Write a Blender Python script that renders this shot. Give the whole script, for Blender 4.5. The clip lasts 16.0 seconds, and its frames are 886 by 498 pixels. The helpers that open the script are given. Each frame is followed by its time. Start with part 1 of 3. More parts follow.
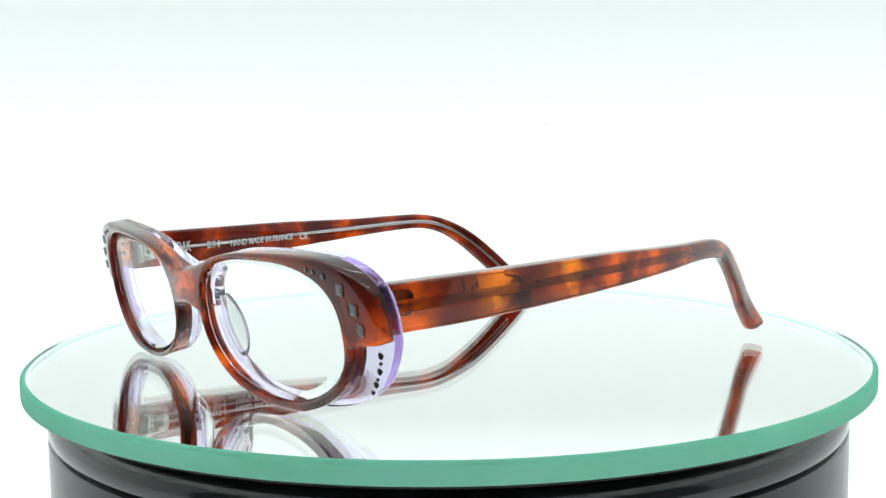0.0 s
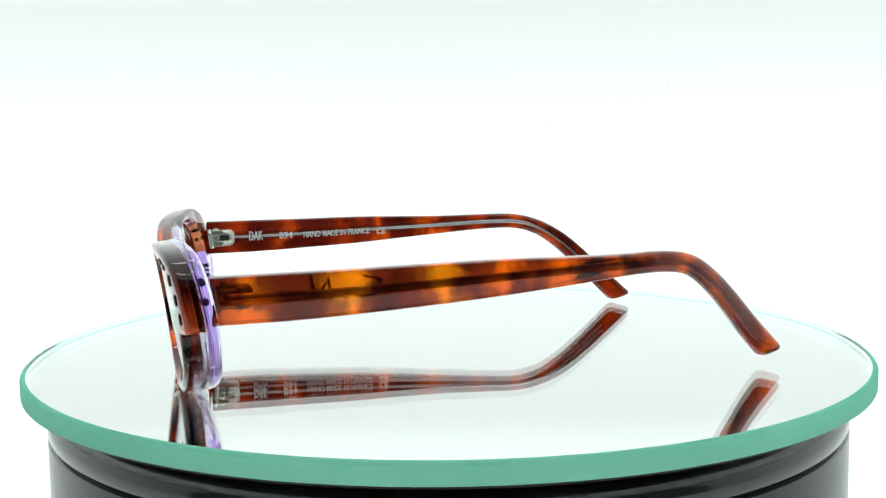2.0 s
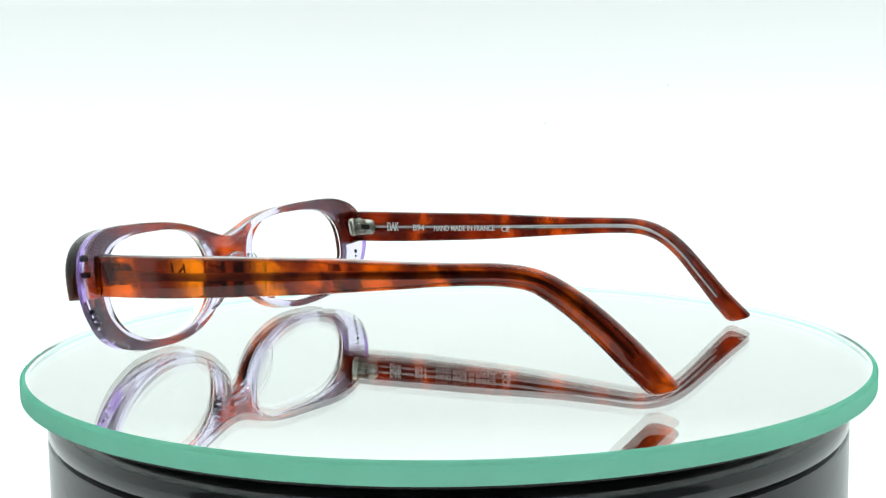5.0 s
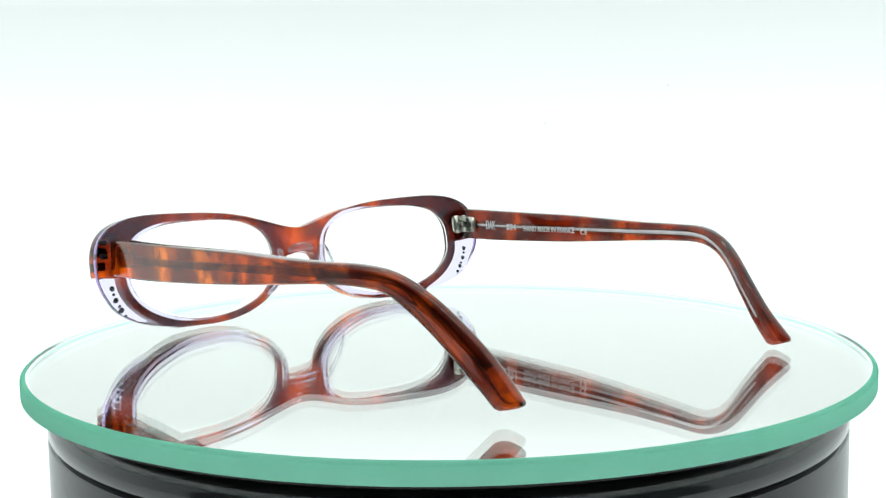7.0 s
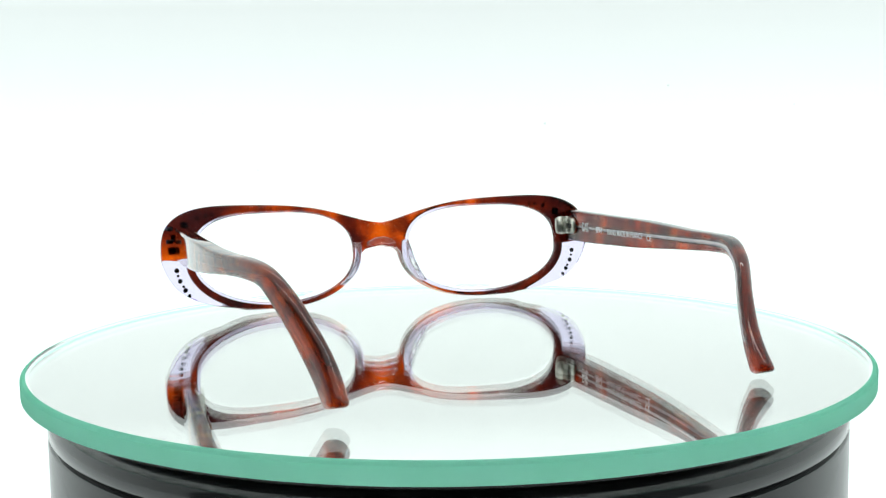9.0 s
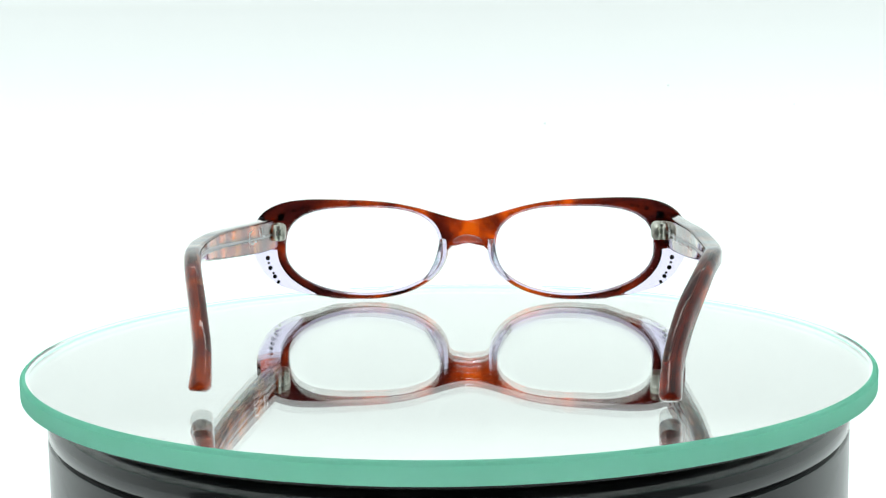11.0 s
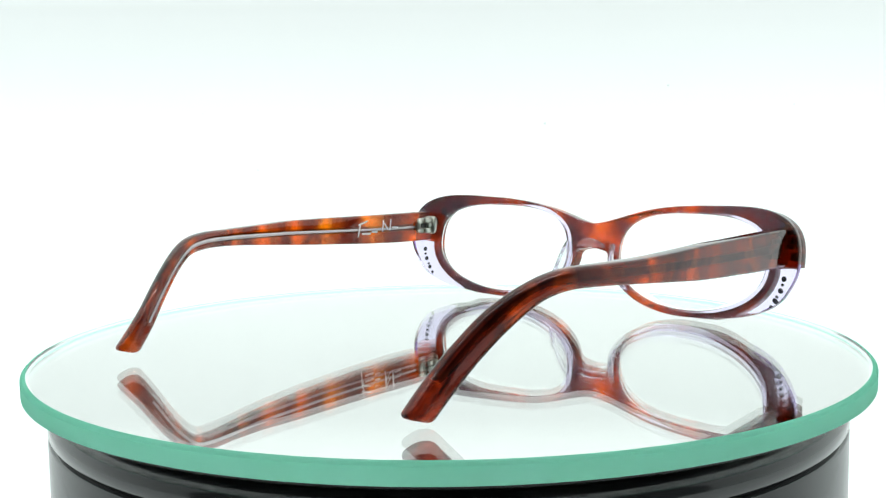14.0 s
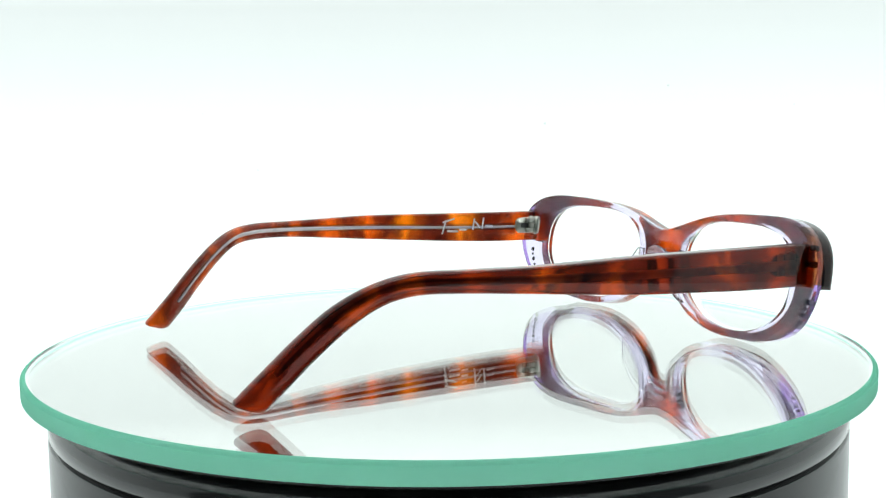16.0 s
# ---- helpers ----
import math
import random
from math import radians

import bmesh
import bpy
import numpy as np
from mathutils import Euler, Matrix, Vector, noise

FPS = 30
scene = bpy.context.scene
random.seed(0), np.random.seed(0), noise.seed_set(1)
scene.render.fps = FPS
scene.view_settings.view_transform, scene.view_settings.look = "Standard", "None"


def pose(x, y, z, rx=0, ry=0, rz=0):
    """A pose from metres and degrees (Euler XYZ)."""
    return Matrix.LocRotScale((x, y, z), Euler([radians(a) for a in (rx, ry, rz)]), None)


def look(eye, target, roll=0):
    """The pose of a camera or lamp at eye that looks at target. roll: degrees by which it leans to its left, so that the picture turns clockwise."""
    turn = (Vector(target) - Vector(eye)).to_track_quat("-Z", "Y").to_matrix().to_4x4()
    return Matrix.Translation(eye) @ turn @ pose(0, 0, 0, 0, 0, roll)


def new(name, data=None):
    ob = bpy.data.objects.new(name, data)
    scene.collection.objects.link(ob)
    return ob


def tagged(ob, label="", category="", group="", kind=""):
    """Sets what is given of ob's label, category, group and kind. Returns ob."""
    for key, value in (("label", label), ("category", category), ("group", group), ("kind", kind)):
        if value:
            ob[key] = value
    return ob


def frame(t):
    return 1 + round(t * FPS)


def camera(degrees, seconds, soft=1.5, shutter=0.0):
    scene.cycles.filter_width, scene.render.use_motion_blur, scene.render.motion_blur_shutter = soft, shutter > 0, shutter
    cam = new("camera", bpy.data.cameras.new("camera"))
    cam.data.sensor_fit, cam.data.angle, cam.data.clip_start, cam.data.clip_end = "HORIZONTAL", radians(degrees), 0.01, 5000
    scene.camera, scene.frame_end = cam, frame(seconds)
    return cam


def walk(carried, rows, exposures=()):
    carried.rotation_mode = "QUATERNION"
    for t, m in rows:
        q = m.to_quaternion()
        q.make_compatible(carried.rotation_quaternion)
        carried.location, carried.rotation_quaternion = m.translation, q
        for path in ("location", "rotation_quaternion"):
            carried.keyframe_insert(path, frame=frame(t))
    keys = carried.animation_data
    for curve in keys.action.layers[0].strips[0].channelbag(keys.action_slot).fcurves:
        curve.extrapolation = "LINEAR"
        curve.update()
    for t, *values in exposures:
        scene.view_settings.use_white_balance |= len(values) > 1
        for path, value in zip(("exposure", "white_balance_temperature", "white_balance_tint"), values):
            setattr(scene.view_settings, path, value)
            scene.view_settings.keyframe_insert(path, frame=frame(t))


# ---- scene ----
# ---- camera: fixed on its stand, the turntable turns before it ----
SPIN = -11.960            # degrees a second
EYE = (0.0, -0.27471, 0.05397)
AIM = (-0.00337, 0.71911, -0.05702)
cam = camera(43.41, 16.0, soft=1.25)
walk(cam, [(0.0, look(EYE, AIM, -0.785)), (16.0, look(EYE, AIM, -0.785))])

# ---- light: white glowing tent, top and sides unseen, open to a dim room in front ----
world = bpy.data.worlds.new("room")
world.use_nodes = True
scene.world = world
world.node_tree.nodes["Background"].inputs["Color"].default_value = (0.80, 0.92, 0.90, 1)
world.node_tree.nodes["Background"].inputs["Strength"].default_value = 0.14
scene.view_settings.exposure = 0.0

MM = 0.001


# ---- materials ----
def material(name):
    m = bpy.data.materials.new(name)
    m.use_nodes = True
    t = m.node_tree
    return m, t, t.nodes["Principled BSDF"]


def node(t, kind, **values):
    n = t.nodes.new(kind)
    for k, v in values.items():
        n.inputs[k].default_value = v
    return n


def ramp(t, stops, smooth=True):
    r = t.nodes.new("ShaderNodeValToRGB")
    r.color_ramp.interpolation = "EASE" if smooth else "LINEAR"
    e = r.color_ramp.elements
    while len(e) < len(stops):
        e.new(0.5)
    for el, (p, c) in zip(e, stops):
        el.position, el.color = p, (*c, 1)
    return r


def principled(name, colour, rough=0.4, metal=0.0, spec=0.5, grain=0.0, grain_scale=900, bump=0.0):
    m, t, b = material(name)
    b.inputs["Roughness"].default_value = rough
    b.inputs["Metallic"].default_value = metal
    b.inputs["Specular IOR Level"].default_value = spec
    b.inputs["Base Color"].default_value = (*colour, 1)
    if grain or bump:
        tc = t.nodes.new("ShaderNodeTexCoord")
        n = node(t, "ShaderNodeTexNoise", Scale=grain_scale, Detail=4.0)
        t.links.new(tc.outputs["Object"], n.inputs["Vector"])
        if grain:
            r = ramp(t, [(0.3, tuple(c * (1 - grain) for c in colour)), (0.7, tuple(min(1, c * (1 + grain)) for c in colour))])
            t.links.new(n.outputs["Fac"], r.inputs["Fac"])
            t.links.new(r.outputs["Color"], b.inputs["Base Color"])
        if bump:
            bp = node(t, "ShaderNodeBump", Strength=bump, Distance=0.0002)
            t.links.new(n.outputs["Fac"], bp.inputs["Height"])
            t.links.new(bp.outputs["Normal"], b.inputs["Normal"])
    return m


AMBER, HONEY, CINNAMON = (1.0, 0.23, 0.003), (0.90, 0.13, 0.003), (0.60, 0.085, 0.004)
RUST, TAWNY, DARK = (0.40, 0.042, 0.004), (0.125, 0.0115, 0.0035), (0.05, 0.006, 0.004)


def tortoise(name, stops=None, scale=95.0, seed=0.0, clear=0.96, haze=0.14, gloss=(1.25, 0.75, 1.48), deep=1.0, ground=TAWNY):
    """Polished tortoiseshell acetate: amber patches in red brown. stops: places of the patches along the temple, -70 to 60 mm."""
    m, t, b = material(name)
    tc = t.nodes.new("ShaderNodeTexCoord")
    mp = t.nodes.new("ShaderNodeMapping")
    mp.inputs["Location"].default_value = (seed, seed * 0.7, seed * 1.3)
    t.links.new(tc.outputs["Object"], mp.inputs["Vector"])
    blot = node(t, "ShaderNodeTexNoise", Scale=scale, Detail=3.0, Roughness=0.45, Distortion=0.35)
    t.links.new(mp.outputs["Vector"], blot.inputs["Vector"])
    fine = node(t, "ShaderNodeTexNoise", Scale=scale * 5, Detail=4.0, Roughness=0.6)
    t.links.new(mp.outputs["Vector"], fine.inputs["Vector"])
    blend = t.nodes.new("ShaderNodeMix")
    blend.data_type = "FLOAT"
    blend.inputs["Factor"].default_value = 0.07
    t.links.new(blot.outputs["Fac"], blend.inputs["A"])
    t.links.new(fine.outputs["Fac"], blend.inputs["B"])
    if stops:
        sep = t.nodes.new("ShaderNodeSeparateXYZ")
        t.links.new(tc.outputs["Object"], sep.inputs["Vector"])
        pos = node(t, "ShaderNodeMapRange")
        pos.inputs["From Min"].default_value, pos.inputs["From Max"].default_value = -0.070, 0.060
        # patches lean and waver a little along the strip
        wob = t.nodes.new("ShaderNodeMath")
        wob.operation = "MULTIPLY_ADD"
        wob.inputs[1].default_value = 0.022
        t.links.new(blend.outputs["Result"], wob.inputs[0])
        t.links.new(sep.outputs["Y"], wob.inputs[2])
        shift = t.nodes.new("ShaderNodeMath")
        shift.operation = "SUBTRACT"
        shift.inputs[1].default_value = 0.011
        t.links.new(wob.outputs[0], shift.inputs[0])
        t.links.new(shift.outputs[0], pos.inputs["Value"])
        grid = []
        for y, w, c in stops:
            grid += [((y - w + 70) / 130, ground), ((y + 70) / 130, c), ((y + w + 70) / 130, ground)]
        grid = sorted(grid)
        band = ramp(t, [g for g in grid if 0 <= g[0] <= 1][:31])
        t.links.new(pos.outputs["Result"], band.inputs["Fac"])
        mott = ramp(t, [(0.34, (0.26, 0.20, 0.30)), (0.47, (0.78, 0.74, 0.8)), (0.58, (1.0, 1.0, 1.0))])
        t.links.new(blend.outputs["Result"], mott.inputs["Fac"])
        mul = t.nodes.new("ShaderNodeMix")
        mul.data_type, mul.blend_type = "RGBA", "MULTIPLY"
        mul.inputs["Factor"].default_value = 1.0
        t.links.new(band.outputs["Color"], mul.inputs["A"])
        t.links.new(mott.outputs["Color"], mul.inputs["B"])
        out = mul.outputs["Result"]
    else:
        # darker ends: the sheet's own mottling, deepened in colour for dark inner reflections
        sep = t.nodes.new("ShaderNodeSeparateXYZ")
        t.links.new(tc.outputs["Object"], sep.inputs["Vector"])
        far = t.nodes.new("ShaderNodeMath")
        far.operation = "ABSOLUTE"
        t.links.new(sep.outputs["X"], far.inputs[0])
        end = node(t, "ShaderNodeMapRange")
        end.inputs["From Min"].default_value, end.inputs["From Max"].default_value = 0.036, 0.062
        end.inputs["To Min"].default_value, end.inputs["To Max"].default_value = -0.02, 0.08
        t.links.new(far.outputs[0], end.inputs["Value"])
        less = t.nodes.new("ShaderNodeMath")
        less.operation = "SUBTRACT"
        t.links.new(blend.outputs["Result"], less.inputs[0])
        t.links.new(end.outputs["Result"], less.inputs[1])
        r = ramp(t, [(0.40, DARK), (0.49, TAWNY), (0.56, RUST), (0.63, HONEY), (0.72, AMBER)])
        t.links.new(less.outputs[0], r.inputs["Fac"])
        out = r.outputs["Color"]
    tone = t.nodes.new("ShaderNodeMix")
    tone.data_type, tone.blend_type = "RGBA", "MULTIPLY"
    tone.inputs["Factor"].default_value = 1.0
    tone.inputs["B"].default_value = (deep, deep * deep, deep, 1)
    t.links.new(out, tone.inputs["A"])
    t.links.new(tone.outputs["Result"], b.inputs["Base Color"])
    b.inputs["Roughness"].default_value = haze
    b.inputs["IOR"].default_value = gloss[0]
    b.inputs["Coat Weight"].default_value = gloss[1]
    b.inputs["Coat Roughness"].default_value = 0.03
    b.inputs["Coat IOR"].default_value = gloss[2]
    b.inputs["Transmission Weight"].default_value = clear
    bp = node(t, "ShaderNodeBump", Strength=0.05, Distance=0.0002)
    t.links.new(blot.outputs["Fac"], bp.inputs["Height"])
    t.links.new(bp.outputs["Normal"], b.inputs["Normal"])
    return m


def clear_acetate(name, colour, rough=0.04, ior=1.49, clear=0.94, relief=0.06, coat=0.0):
    m, t, b = material(name)
    b.inputs["Base Color"].default_value = (*colour, 1)
    b.inputs["Roughness"].default_value = rough
    b.inputs["IOR"].default_value = ior
    b.inputs["Transmission Weight"].default_value = clear
    b.inputs["Coat Weight"].default_value = coat
    b.inputs["Coat IOR"].default_value = 1.48
    tc = t.nodes.new("ShaderNodeTexCoord")
    n = node(t, "ShaderNodeTexNoise", Scale=160.0, Detail=3.0)
    t.links.new(tc.outputs["Object"], n.inputs["Vector"])
    bp = node(t, "ShaderNodeBump", Strength=relief, Distance=0.0003)
    t.links.new(n.outputs["Fac"], bp.inputs["Height"])
    t.links.new(bp.outputs["Normal"], b.inputs["Normal"])
    return m


def glow(name, colour, stops, axis="Z", start=0.0, end=0.42):
    """White cloth whose emission is graded by hand along one axis, with faint unevenness."""
    m, t, b = material(name)
    b.inputs["Base Color"].default_value = (0.3, 0.3, 0.3, 1)
    b.inputs["Roughness"].default_value = 0.9
    tc = t.nodes.new("ShaderNodeTexCoord")
    sep = t.nodes.new("ShaderNodeSeparateXYZ")
    t.links.new(tc.outputs["Object"], sep.inputs["Vector"])
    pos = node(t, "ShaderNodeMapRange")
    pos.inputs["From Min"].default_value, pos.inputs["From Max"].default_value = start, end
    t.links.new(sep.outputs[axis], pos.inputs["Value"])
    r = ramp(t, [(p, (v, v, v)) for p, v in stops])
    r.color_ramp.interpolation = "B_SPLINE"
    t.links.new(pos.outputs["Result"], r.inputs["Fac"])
    n = node(t, "ShaderNodeTexNoise", Scale=7.0, Detail=2.0)
    t.links.new(tc.outputs["Object"], n.inputs["Vector"])
    soft = node(t, "ShaderNodeMapRange")
    soft.inputs["To Min"].default_value, soft.inputs["To Max"].default_value = 0.98, 1.02
    t.links.new(n.outputs["Fac"], soft.inputs["Value"])
    mul = t.nodes.new("ShaderNodeMath")
    mul.operation = "MULTIPLY"
    t.links.new(r.outputs["Color"], mul.inputs[0])
    t.links.new(soft.outputs["Result"], mul.inputs[1])
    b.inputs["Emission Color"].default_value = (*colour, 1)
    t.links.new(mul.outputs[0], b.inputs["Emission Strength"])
    return m


def edge_green(name, dark, light):
    """Ground edge of float glass: green, lets light through from inside."""
    m, t, b = material(name)
    out = t.nodes["Material Output"]
    tc = t.nodes.new("ShaderNodeTexCoord")
    n = node(t, "ShaderNodeTexNoise", Scale=60.0, Detail=3.0)
    t.links.new(tc.outputs["Object"], n.inputs["Vector"])
    r = ramp(t, [(0.3, dark), (0.7, light)])
    t.links.new(n.outputs["Fac"], r.inputs["Fac"])
    tr = t.nodes.new("ShaderNodeBsdfTranslucent")
    t.links.new(r.outputs["Color"], tr.inputs["Color"])
    t.links.new(r.outputs["Color"], b.inputs["Base Color"])
    b.inputs["Roughness"].default_value = 0.35
    mix = node(t, "ShaderNodeMixShader", Fac=0.98)
    t.links.new(b.outputs[0], mix.inputs[1])
    t.links.new(tr.outputs[0], mix.inputs[2])
    t.links.new(mix.outputs[0], out.inputs["Surface"])
    return m


def plate_glass():
    m, t, b = material("plate_glass")
    b.inputs["Base Color"].default_value = (0.99, 1.0, 0.995, 1)
    b.inputs["Roughness"].default_value = 0.0
    b.inputs["IOR"].default_value = 1.52
    b.inputs["Transmission Weight"].default_value = 1.0
    return m


TORT_FRONT = tortoise("tortoise_acetate_front", scale=78.0, seed=0.031, haze=0.09, gloss=(1.18, 0.55, 1.5))
TORT_L = tortoise("tortoise_acetate_signed", stops=[(53, 5, HONEY), (33, 5, AMBER), (14, 5.5, AMBER), (2, 5, HONEY), (-10.5, 5, HONEY), (-24, 5, HONEY), (-38, 4, CINNAMON), (-49, 4, CINNAMON), (-64, 3.5, CINNAMON)], scale=120.0, seed=0.2, haze=0.05, gloss=(1.30, 0.45, 1.5), ground=(0.155, 0.015, 0.004))
TORT_R = tortoise("tortoise_acetate_lettered", stops=[(50, 6, RUST), (36, 4, CINNAMON), (18, 5, RUST), (9, 4, CINNAMON), (-8, 4, HONEY), (-21, 5, RUST), (-34, 4, CINNAMON), (-45, 5, CINNAMON), (-61, 4, RUST)], scale=120.0, seed=0.55, haze=0.05, gloss=(1.30, 0.3, 1.48), deep=0.82)
LILAC = clear_acetate("lilac_acetate", (0.79, 0.735, 0.92), 0.06, 1.14, 1.0, 0.03, coat=0.25)
# Deeper copy of the lilac: the darkening of edge-on depth put into the colour.
PURPLE = clear_acetate("lilac_acetate_depth_tint", (0.26, 0.12, 0.60), 0.08, 1.25, coat=0.6)
PAD = clear_acetate("clear_acetate", (0.95, 0.95, 0.96))
STEEL = principled("brushed_steel", (0.56, 0.56, 0.50), 0.38, 1.0, grain=0.06, bump=0.05)
CORE = principled("core_wire", (0.50, 0.45, 0.46), 0.28, 1.0, grain=0.08, grain_scale=400)
# Dark colour for the slot's shade and the hinge plate's reflections.
HINGE_MARK = principled("hinge_dark_mark", (0.03, 0.03, 0.025), 0.5)
STONE = principled("black_crystal", (0.012, 0.010, 0.016), 0.05, 0.0, 0.9)
PRINT = principled("white_print", (0.95, 0.95, 0.96), 0.45, grain=0.03)
LENS = clear_acetate("lens_glass", (0.995, 1.0, 0.997), 0.0, 1.12, 1.0, 0.0)
GLASS = plate_glass()
EDGE = edge_green("ground_glass_edge", (0.42, 0.98, 0.77), (0.45, 1.0, 0.81))
SILVER = principled("silvering", (0.995, 1.0, 0.985), 0.0, 1.0)
BLACK = principled("black_plastic", (0.010, 0.011, 0.012), 0.12, 0.0, 0.55, grain=0.2, grain_scale=300, bump=0.02)
RUBBER = principled("black_rubber", (0.008, 0.008, 0.009), 0.6, 0.0, 0.3, grain=0.2)
# Emission stops set by hand; the rise above view brightens the plate.
CLOTH_BACK = glow("graded_glow_cloth", (0.895, 1.0, 0.98), [(0.0, 0.93), (0.13, 0.855), (0.29, 0.565), (0.33, 0.66), (0.42, 0.90), (0.62, 0.92), (1.0, 0.95)])
# Side and top emission drops towards the front, for darker reflections on the temples.
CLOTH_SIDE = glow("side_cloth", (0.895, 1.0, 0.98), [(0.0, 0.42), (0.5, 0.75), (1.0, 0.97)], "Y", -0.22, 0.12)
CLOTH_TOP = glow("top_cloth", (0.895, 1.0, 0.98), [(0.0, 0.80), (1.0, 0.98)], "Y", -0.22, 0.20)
LED = glow("led_strip", (0.95, 1.0, 0.99), [(0.0, 1.0), (1.0, 1.0)])
LED.node_tree.nodes["Principled BSDF"].inputs["Emission Color"].default_value = (9.5, 10.0, 9.9, 1)
SPECK = principled("dust", (0.85, 0.87, 0.87), 0.9, grain=0.1)
ROOM = principled("dim_wall", (0.10, 0.11, 0.115), 0.9, grain=0.1, grain_scale=8)


# ---- building helpers ----
def link(name, bm, mats, parent=None, label="", smooth=True):
    me = bpy.data.meshes.new(name)
    bmesh.ops.recalc_face_normals(bm, faces=bm.faces)
    bm.to_mesh(me)
    bm.free()
    for m in (mats if isinstance(mats, (list, tuple)) else [mats]):
        me.materials.append(m)
    for p in me.polygons:
        p.use_smooth = smooth
    ob = new(name, me)
    ob.parent = parent
    if label:
        ob["label"] = label
    return ob


def part(name, bm, mat, parent, label="", smooth=True):
    return link(name, bm, mat, parent, label, smooth)


def rounded_rect(w, h, r, n=4):
    """Closed outline of a w x h rectangle with round corners, anticlockwise."""
    r = min(r, w * 0.49, h * 0.49)
    pts = []
    for cx, cy, a0 in ((w / 2 - r, h / 2 - r, 0), (-w / 2 + r, h / 2 - r, 90), (-w / 2 + r, -h / 2 + r, 180), (w / 2 - r, -h / 2 + r, 270)):
        for i in range(n + 1):
            a = radians(a0 + 90 * i / n)
            pts.append((cx + r * math.cos(a), cy + r * math.sin(a)))
    return pts


def skin(bm, rings, cap=True, closed=True):
    """Faces between rings of points."""
    vs = [[bm.verts.new(p) for p in ring] for ring in rings]
    for a, b in zip(vs, vs[1:]):
        n = len(a)
        for i in range(n if closed else n - 1):
            bm.faces.new((a[i], a[(i + 1) % n], b[(i + 1) % n], b[i]))
    if cap:
        bm.faces.new(vs[0][::-1])
        bm.faces.new(vs[-1])
    return vs


def lathe(profile, n=160):
    """A body turned about z from (radius, height) pairs."""
    bm = bmesh.new()
    rings = [[(r * math.cos(2 * math.pi * i / n), r * math.sin(2 * math.pi * i / n), z) for i in range(n)] for r, z in profile]
    skin(bm, rings)
    return bm


def block(w, d, h, r=0.0003, m=None):
    """A box with rounded upright and level edges, centred."""
    bm = bmesh.new()
    bmesh.ops.create_cube(bm, size=1)
    bmesh.ops.scale(bm, vec=(w, d, h), verts=bm.verts)
    if r:
        bmesh.ops.bevel(bm, geom=bm.edges[:], offset=r, segments=2, profile=0.5, affect="EDGES")
    if m is not None:
        bmesh.ops.transform(bm, matrix=m, verts=bm.verts)
    return bm


def spline(knots, n):
    """Smooth curve through the knots, n samples to a span."""
    k = np.array(knots, float)
    k = np.vstack([2 * k[0] - k[1], k, 2 * k[-1] - k[-2]])
    out = []
    for i in range(1, len(k) - 2):
        for j in range(n):
            t = j / n
            out.append(0.5 * (2 * k[i] + (k[i + 1] - k[i - 1]) * t + (2 * k[i - 1] - 5 * k[i] + 4 * k[i + 1] - k[i + 2]) * t * t
                              + (3 * k[i] - k[i - 1] - 3 * k[i + 1] + k[i + 2]) * t ** 3))
    out.append(k[-2])
    return np.array(out)


# ---- the tent round the turntable ----
FLOOR_Z, BACK_Y, SIDE_X, TOP_Z, FRONT_Y = -0.075, 0.42, 0.46, 0.42, -0.24


def tent():
    bm = bmesh.new()
    # seamless sweep: floor, wide cove, back wall, given thickness
    prof = [(FRONT_Y - 0.3, FLOOR_Z)] + [(BACK_Y - 0.16 + 0.16 * math.sin(a), FLOOR_Z + 0.16 - 0.16 * math.cos(a)) for a in np.linspace(0, math.pi / 2, 18)] + [(BACK_Y, TOP_Z)]
    skin(bm, [[(x, y, z) for y, z in prof] for x in (-SIDE_X, SIDE_X)], cap=False, closed=False)
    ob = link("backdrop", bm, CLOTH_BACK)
    tagged(ob, "seamless white sweep behind the turntable, its glow graded by height", "backdrop", kind="structure")
    # Side and top cloths stand out of view, added as light sources.
    for name, x in (("wall_west", -SIDE_X - 0.006), ("wall_east", SIDE_X + 0.006)):
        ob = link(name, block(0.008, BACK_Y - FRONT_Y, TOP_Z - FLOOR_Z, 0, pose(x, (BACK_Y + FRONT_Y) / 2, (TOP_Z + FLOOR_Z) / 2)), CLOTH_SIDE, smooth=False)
        tagged(ob, "unseen glowing white side cloth, added to light the scene", "wall", kind="structure")
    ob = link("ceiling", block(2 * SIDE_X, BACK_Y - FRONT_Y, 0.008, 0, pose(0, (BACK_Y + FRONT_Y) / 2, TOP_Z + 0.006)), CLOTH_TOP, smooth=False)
    tagged(ob, "unseen glowing white top cloth, added to light the scene", "ceiling", kind="structure")
    for y in (-0.12, 0.12):
        lamp = new("led_bar")
        tagged(lamp, "slim white light bar under the tent's top cloth", "light bar", "light bars of the tent")
        lamp.location = (0, y, TOP_Z - 0.008)
        part("housing", block(0.52, 0.022, 0.008, 0.001, pose(0, 0, 0.003)), STEEL, lamp)
        part("diffuser", block(0.50, 0.016, 0.004, 0.001, pose(0, 0, -0.003)), LED, lamp, "glowing diffuser strip")
    ob = link("wall_south", block(2.4, 0.02, 1.8, 0, pose(0, -1.3, 0.5)), ROOM, smooth=False)
    tagged(ob, "dim grey wall of the room behind the camera", "wall", kind="structure")


tent()


